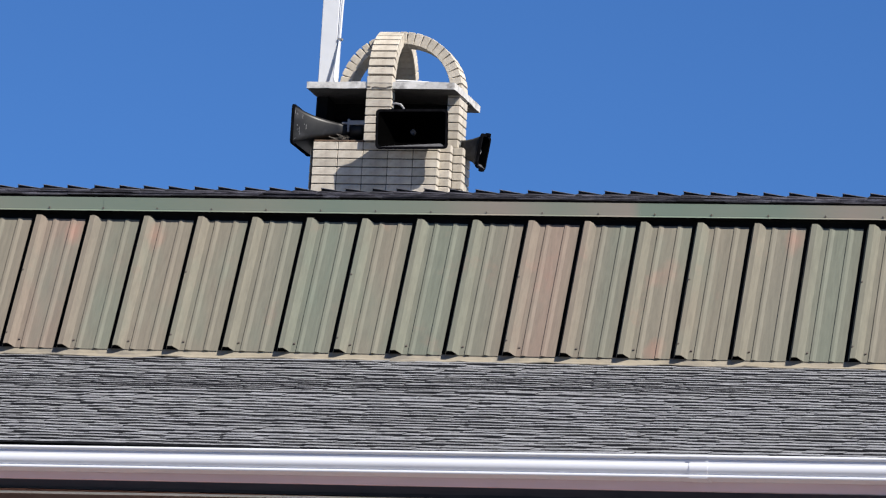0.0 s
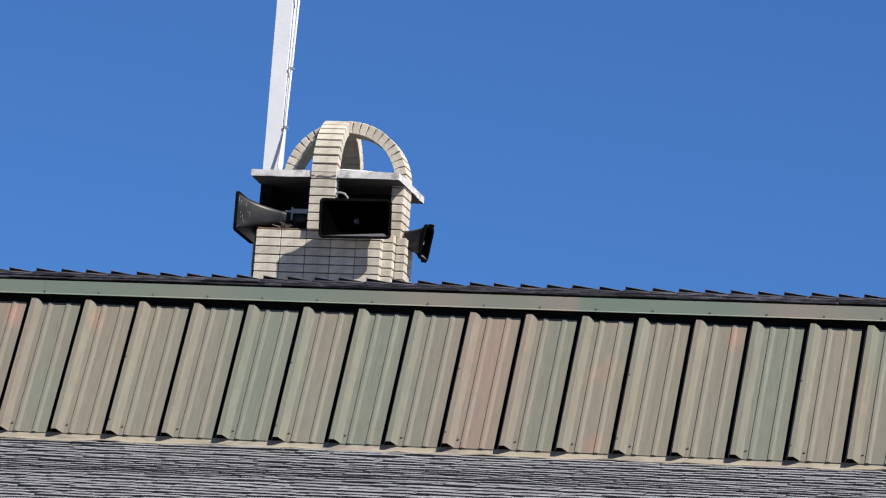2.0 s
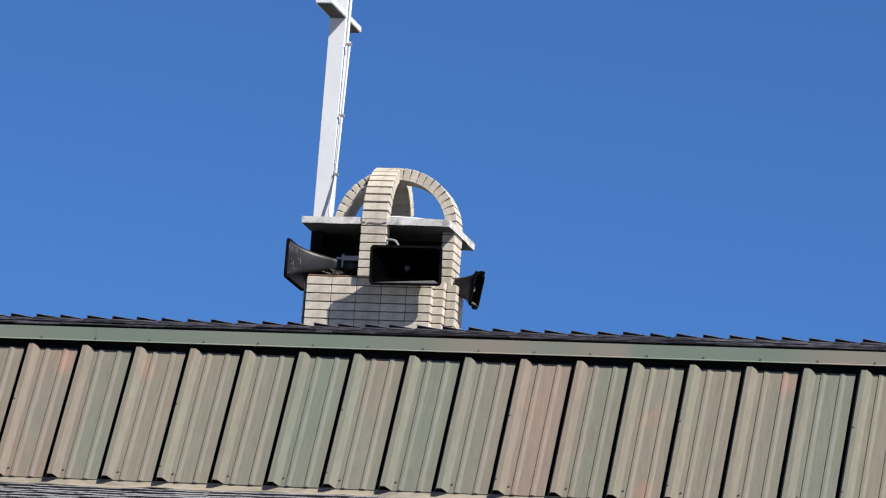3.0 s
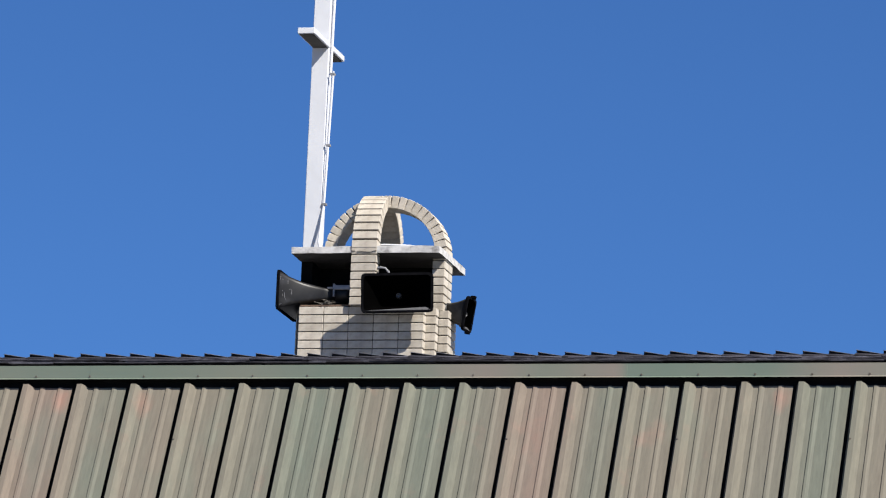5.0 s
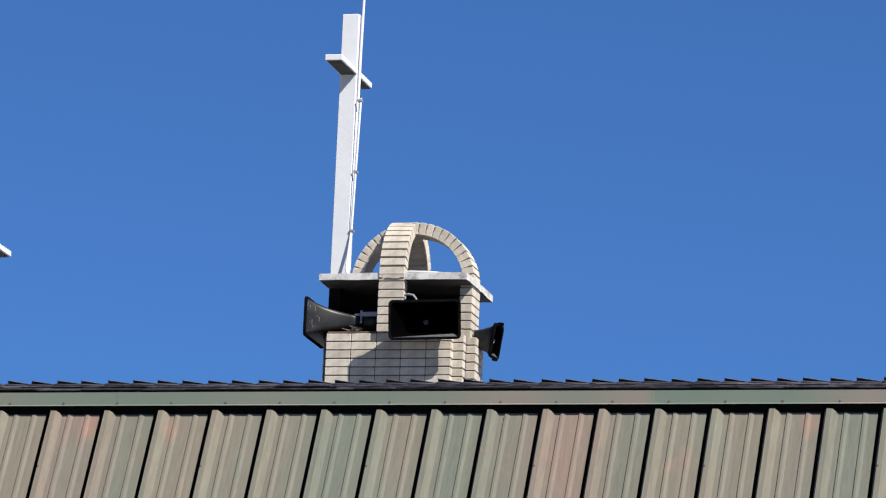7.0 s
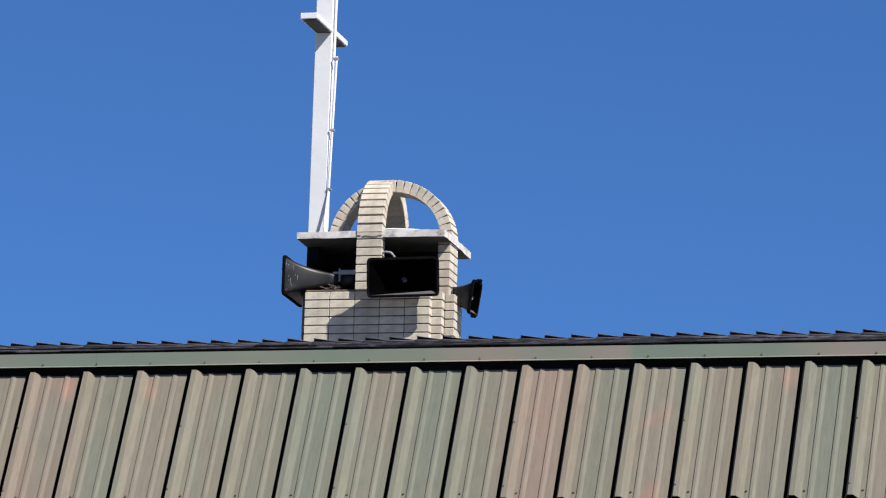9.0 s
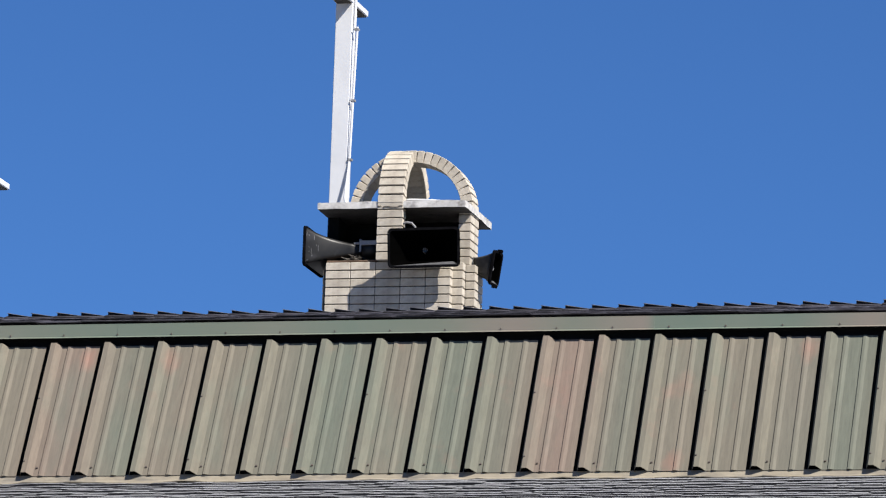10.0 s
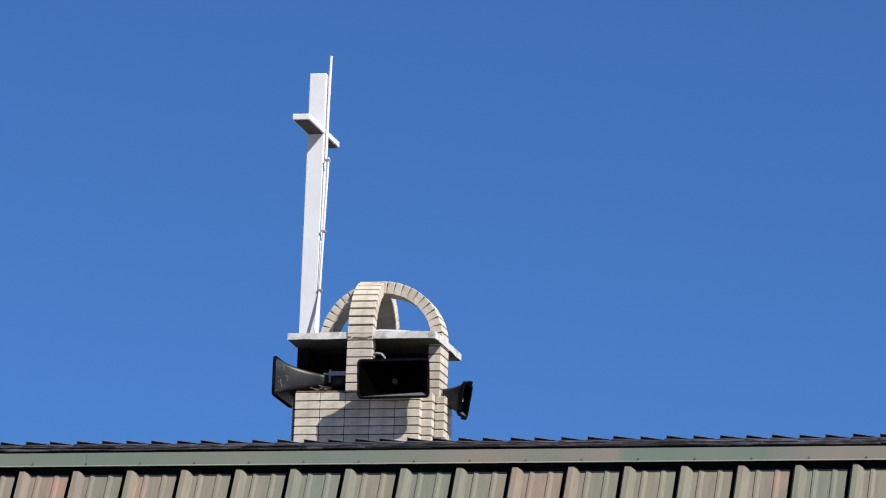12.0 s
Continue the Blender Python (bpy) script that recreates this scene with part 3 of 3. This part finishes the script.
# ---- horn loudspeakers ----
def horn(W, T, D, throat=0.05, curl=1.9):
    """Mouth faces -y, centred on the mouth; the throat lies behind."""
    h = empty("horn_loudspeaker")
    tagged(h, "black rectangular horn loudspeaker on a steel bracket", "loudspeaker", "horn loudspeakers")

    def ring(bm, y, a, b, r, n=5):
        out = []
        for qx, qz, a0 in ((1, 1, 0), (-1, 1, 90), (-1, -1, 180), (1, -1, 270)):
            for k in range(n):
                t = radians(a0 + 90 * k / (n - 1))
                out.append(bm.verts.new((qx * (a - r) + r * math.cos(t), y, qz * (b - r) + r * math.sin(t))))
        return out

    def shell(stations):
        bm = bmesh.new()
        rings = [ring(bm, *s) for s in stations]
        for r0, r1 in zip(rings, rings[1:]):
            for k in range(len(r0)):
                bm.faces.new((r0[k], r0[(k + 1) % len(r0)], r1[(k + 1) % len(r0)], r1[k]))
        bm.faces.new(rings[-1])
        return bm

    def flare(t):
        e = (math.exp(curl * (1 - t)) - 1) / (math.exp(curl) - 1)
        return throat + (W - throat) * e, throat - 0.005 + (T - throat + 0.005) * e

    outer = [(0.0, W, T, 0.03)] + [(D * t, flare(t)[0], flare(t)[1], 0.03) for t in (0.04, 0.1, 0.18, 0.28, 0.4, 0.55, 0.75, 1.0)]
    part("flare", shell(outer), HORN, h)
    inner = [(-0.006, W - 0.010, T - 0.010, 0.025)] + [(D * t - 0.006, flare(t)[0] - 0.010, flare(t)[1] - 0.010, 0.025) for t in (0.04, 0.1, 0.18, 0.28, 0.4, 0.55)]
    part("bell_lining", shell(inner), LINING_SHADE, h)
    bm = bmesh.new()
    a, b = ring(bm, -0.008, W + 0.008, T + 0.008, 0.034), ring(bm, -0.008, W - 0.012, T - 0.012, 0.026)
    c, d = ring(bm, 0.012, W + 0.008, T + 0.008, 0.034), ring(bm, 0.012, W - 0.012, T - 0.012, 0.026)
    for k in range(len(a)):
        j = (k + 1) % len(a)
        for q in ((a[k], a[j], b[j], b[k]), (c[k], c[j], a[j], a[k]), (d[k], d[j], c[j], c[k])):
            bm.faces.new(q)
    part("rim", bm, HORN_RIM, h, "worn black rim")
    # added lip: bounced light on the lower rim is painted as grey
    bm = bmesh.new()
    lip = [bm.verts.new(q) for q in ((-W * 0.86, -0.010, -T + 0.010), (W * 0.93, -0.010, -T + 0.010), (W * 0.93, 0.030, -T + 0.042), (-W * 0.86, 0.030, -T + 0.018))]
    low = [bm.verts.new(v.co + Vector((0, 0.004, -0.004))) for v in lip]
    for k in range(4):
        bm.faces.new((lip[k], lip[(k + 1) % 4], low[(k + 1) % 4], low[k]))
    bm.faces.new(lip)
    bm.faces.new(low[::-1])
    part("lit_lip", bm, PLUG, h, "grey lower lip of the mouth, lit tone painted in")
    bm = bmesh.new()
    rings = [[bm.verts.new((r * math.cos(k * math.tau / 16), yy, r * math.sin(k * math.tau / 16))) for k in range(16)] for r, yy in
             ((0.021, D * 0.30 + 0.03), (0.021, D * 0.30 - 0.024), (0.018, D * 0.30 - 0.028), (0.014, D * 0.30 - 0.024), (0.012, D * 0.30 - 0.006))]
    for p, q in zip(rings, rings[1:]):
        for k in range(16):
            bm.faces.new((p[k], p[(k + 1) % 16], q[(k + 1) % 16], q[k]))
    bm.faces.new(rings[-1])
    part("phase_plug", bm, PLUG, h, "small dark grey ring-shaped phase plug")
    bm = bmesh.new()
    bmesh.ops.create_cone(bm, cap_ends=True, segments=20, radius1=0.075, radius2=0.065, depth=0.13, matrix=pose(0, D + 0.06, 0, -90, 0, 0))
    part("driver", bm, HORN, h)
    bm = bmesh.new()
    add_box(bm, 0.054, 0.074, D - 0.026, D - 0.010, -0.022, 0.082, 0.002)
    add_box(bm, 0.050, 0.080, D - 0.02, D + 0.21, 0.032, 0.068, 0.003)
    add_box(bm, 0.050, 0.070, D - 0.075, D - 0.02, 0.040, 0.058, 0.006)
    part("bracket", bm, BRACKET, h, "galvanised steel bracket")
    for ob in h.children:
        if ob.name.split(".")[0] in ("flare", "bell_lining", "driver"):
            ob.data.polygons.foreach_set("use_smooth", [True] * len(ob.data.polygons))
    return h


front_horn = horn(0.275, 0.15, 0.42)
front_horn.matrix_basis = pose(-1.277, 13.254, H + 4.012, 0, -2.4, 8.5)
bm = bmesh.new()
add_tube(bm, [(-0.19, 0.20, 0.235), (-0.15, 0.19, 0.245), (-0.11, 0.18, 0.235), (-0.085, 0.18, 0.205), (-0.08, 0.18, 0.15)], 0.009)
left_horn = copy_thing(front_horn, pose(-2.265, 13.595, H + 4.065, 0, 0, -90))
scuff = bmesh.new()
for k in range(9):                                       # bare scrapes on the near flank, close to the mouth
    t = rnd.uniform(0.03, 0.22)
    e = (math.exp(1.9 * (1 - t)) - 1) / (math.exp(1.9) - 1)
    sx, sy, sz, sl = 0.05 + 0.225 * e, 0.42 * t, rnd.uniform(-0.09, 0.11), rnd.uniform(0.004, 0.022)
    add_box(scuff, sx - 0.004, sx + 0.0012, sy - 0.0015, sy + 0.0015, sz - sl, sz + sl)
sc = new("scuff_mark", mesh_of("scuff_mark", scuff, BRACKET))
sc.parent = left_horn
tagged(sc, "pale scrapes in the black plastic")
arm = new("bracket_arm", mesh_of("bracket_arm", bm, BRACKET))
arm.parent = front_horn
tagged(arm, "curved grey bracket arm")
right_horn = horn(0.078, 0.130, 0.17, 0.070, 1.3)
for sz in (-1, 1):
    bm = bmesh.new()
    add_box(bm, -0.014, 0.014, -0.034, 0.006, sz * 0.142 - 0.014, sz * 0.142 + 0.010, 0.003)
    part("mounting_ear", bm, HORN_RIM, right_horn)
right_horn.matrix_basis = pose(-0.815, 13.74, H + 3.935, 0, 8, 0) @ pose(0, 0, 0, 0, 0, 80)

sill = part("ledge_board", box(-2.11, -1.70, FY + 0.01, FY + 0.10, TOP_BODY + 0.001, TOP_BODY + 0.014, 0.003), BOARD, None, "weathered brown board lying on the turret ledge")
tagged(sill, category="board")
bm = bmesh.new()
for k in range(24):
    c = Vector((-1.90 + rnd.gauss(0, 0.03), FY + 0.05 + rnd.gauss(0, 0.02), TOP_BODY + 0.02 + abs(rnd.gauss(0, 0.014))))
    d = Vector((rnd.uniform(-1, 1), rnd.uniform(-1, 1), rnd.uniform(-0.3, 0.5))).normalized() * rnd.uniform(0.02, 0.05)
    add_tube(bm, [c - d, c + d * 0.2 + Vector((0, 0, 0.004)), c + d], rnd.uniform(0.0015, 0.003), 4)
nest = part("bird_nest", bm, TWIG, None, "loose heap of dry twigs on the ledge board")
tagged(nest, category="nest")

# ---- shingles ----
EXPOSE = 0.1145
N_COURSE = 34


def edged(name, bm, axis, face=SHINGLE, ends=True):
    """Granule-faced piece, butts across one axis dark cut asphalt; ends that catch sun are painted dark too."""
    bmesh.ops.recalc_face_normals(bm, faces=bm.faces)
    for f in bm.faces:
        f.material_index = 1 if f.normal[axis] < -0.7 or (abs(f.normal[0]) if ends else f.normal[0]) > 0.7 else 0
    me = mesh_of(name, bm, face)
    me.materials.append(EDGE_AND_SHADE)
    return me


def shingle_mesh(seed):
    """One laminated strip, a metre long, doubled by teeth of uneven width; its wavy butt stands off the course below."""
    r = random.Random(seed)
    bm = bmesh.new()
    x, tooth = 0.0, r.random() < 0.5
    while x < 0.99:
        e = min(x + (r.uniform(0.08, 0.21) if tooth else r.uniform(0.05, 0.16)), 0.997)
        h = 0.0088 + r.uniform(0, 0.0020) if tooth else 0.0072 + r.uniform(-0.0010, 0.0012)
        y = r.uniform(-0.004, 0.0) if tooth else r.uniform(-0.001, 0.004)
        n = max(2, round((e - x) / 0.05))
        rows = []
        for k in range(n + 1):
            u = x + (e - x) * k / n
            w = 0.0036 * noise.noise(Vector((u * 8, seed * 3.3, 0.5)))
            rows.append([bm.verts.new(q) for q in ((u, y, -0.001), (u, y, h + w), (u, 0.12, h + w * 0.6), (u, 0.17, h * 0.4))])
        for p, q in zip(rows, rows[1:]):
            for j in range(3):
                bm.faces.new((p[j], q[j], q[j + 1], p[j + 1]))
        bm.faces.new(rows[0])
        bm.faces.new(rows[-1][::-1])
        x, tooth = e, not tooth or r.random() < 0.25
    return edged("shingle", bm, 1, ends=False)


def sag(x, y):
    """The deck's unevenness, in metres off its plane; the bump is placed to fit the camera's view."""
    return 0.006 * math.exp(-((y - 2.15 - 0.05 * x) / 0.30) ** 2) + 0.009 * noise.noise(Vector((x * 0.45, y * 1.15, 3.1))) + 0.0035 * noise.noise(Vector((x * 1.9, y * 2.1, 8.4)))


SHINGLES = [shingle_mesh(k + 1) for k in range(28)]
LOW = Matrix.Translation((0, EAVE_Y, EAVE_Z)) @ pose(0, 0, 0, math.degrees(PITCH), 0, 0)
for c in range(N_COURSE):
    shift = rnd.uniform(0, 1)
    for k in range(-1, 7):
        x, y = k + shift, -0.075 + c * EXPOSE + rnd.uniform(-0.005, 0.005)
        tilt = math.degrees(math.atan((sag(x + 0.5, y + 0.15) - sag(x + 0.5, y)) / 0.15))
        lean = math.degrees(math.atan(sag(x + 1, y) - sag(x, y)))
        ob = put(new("shingle", SHINGLES[rnd.randrange(28)]), deck)
        ob.matrix_basis = LOW @ pose(x, y, 0.004 + sag(x, y) + rnd.uniform(0, 0.002), -3.4 + tilt + rnd.uniform(-0.3, 0.3), -lean, rnd.uniform(-0.25, 0.25))
bm = bmesh.new()                                         # the courses towards the wing's ends
for c in range(N_COURSE):
    for a, b in ((X0, -1.0 + 0.05), (8.0 - 0.9, X1)):
        x = a
        while x < b - 0.05:
            e = min(x + rnd.uniform(0.3, 0.9), b)
            y = -0.075 + c * EXPOSE + rnd.uniform(-0.008, 0.008)
            h = rnd.uniform(0.003, 0.0055)
            q = [bm.verts.new(LOW @ Vector(v)) for v in ((x, y, h - 0.006), (e - 0.003, y, h - 0.006), (x, y, h + 0.003), (e - 0.003, y, h + 0.003), (x, y + 0.14, -0.006), (e - 0.003, y + 0.14, -0.006))]
            for n in ((0, 1, 3, 2), (2, 3, 5, 4), (0, 2, 4), (1, 5, 3), (0, 4, 5, 1)):
                bm.faces.new([q[i] for i in n])
            x = e
tagged(put(new("end_courses", edged("end_courses", bm, 1)), deck), kind="stuff")
for k, (z0, front) in enumerate(((0.086, 0.030), (0.1010, -0.024), (0.1065, -0.016), (0.1140, -0.010), (0.1215, -0.004))):    # stacked shingle edges under the ridge caps; the lowest is black for the gap's shade
    bm = bmesh.new()
    x = X0
    while x < X1 - 0.4:
        w = rnd.uniform(0.10, 0.45)
        up, yf = rnd.uniform(-0.0025, 0.0025), TOP_Y + front + rnd.uniform(-0.007, 0.007)
        add_box(bm, x, min(x + w - 0.004, X1), yf, TOP_Y + 0.12, TOP_Z + z0 + up, TOP_Z + z0 + up + 0.006 + rnd.uniform(-0.002, 0.002))
        x += w
    e = put(new("edge_course", mesh_of("edge_course", bm, EDGE_AND_SHADE if k == 0 else RIDGE)), rear)
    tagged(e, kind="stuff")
# dark strip added to paint the shadow line above the cap
part("gap_shade_strip", box(X0, X1, CAPY + 0.075, CAPY + 0.12, TOP_Z + 0.080, TOP_Z + 0.108), EDGE_AND_SHADE, rear)
# ridge caps, butts to one side
bm = bmesh.new()
cap_prof = [(-0.088, -0.021), (-0.05, -0.008), (0.0, 0.0), (0.06, -0.012), (0.13, -0.040)]
va = [bm.verts.new((0, y, z)) for y, z in cap_prof]
vb = [bm.verts.new((0.29, y, z)) for y, z in cap_prof]
vc = [bm.verts.new((0, y, z - 0.008)) for y, z in cap_prof]
vd = [bm.verts.new((0.29, y, z - 0.006)) for y, z in cap_prof]
for i in range(4):
    bm.faces.new((va[i], va[i + 1], vb[i + 1], vb[i]))
    bm.faces.new((vc[i], vc[i + 1], vd[i + 1], vd[i]))
    bm.faces.new((va[i], va[i + 1], vc[i + 1], vc[i]))
    bm.faces.new((vb[i], vb[i + 1], vd[i + 1], vd[i]))
bm.faces.new((va[0], vb[0], vd[0], vc[0]))
bm.faces.new((va[-1], vb[-1], vd[-1], vc[-1]))
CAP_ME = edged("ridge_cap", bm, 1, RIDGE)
# dark wedge that paints the shade under each lifted cap
bm = bmesh.new()
lap = [bm.verts.new(q) for q in ((0, -0.026, -0.008), (0.140, -0.026, -0.008), (0, -0.026, 0.011), (0, 0.05, -0.008), (0.140, 0.05, -0.008), (0, 0.05, 0.011))]
for q in ((0, 1, 2), (3, 5, 4), (0, 3, 4, 1), (1, 4, 5, 2), (0, 2, 5, 3)):
    bm.faces.new([lap[k] for k in q])
LAP_ME = mesh_of("lap_edge", bm, EDGE_AND_SHADE)
bm = bmesh.new()                                         # granule-faced lip that overhangs the lap; its sunlit sliver is put into a paler colour
lip = [bm.verts.new((x, y, z + t)) for x, z in ((0.0, 0.0105), (0.142, -0.0055)) for y in (-0.042, 0.05) for t in (0, 0.0022)]
for q in ((0, 1, 3, 2), (4, 6, 7, 5), (0, 4, 5, 1), (2, 3, 7, 6), (1, 5, 7, 3), (0, 2, 6, 4)):
    bm.faces.new([lip[k] for k in q])
LIP_ME = mesh_of("lap_lip", bm, CAP_GRIT)
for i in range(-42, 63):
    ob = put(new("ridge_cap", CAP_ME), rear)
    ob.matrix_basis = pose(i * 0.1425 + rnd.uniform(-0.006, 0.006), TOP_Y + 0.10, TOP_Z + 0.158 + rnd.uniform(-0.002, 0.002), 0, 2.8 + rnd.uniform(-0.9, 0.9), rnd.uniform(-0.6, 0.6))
    lp = put(new("lap_edge", LAP_ME), ob)
    lp.matrix_parent_inverse = Matrix.Identity(4)
    lp = put(new("lap_lip", LIP_ME), ob)
    lp.matrix_parent_inverse = Matrix.Identity(4)
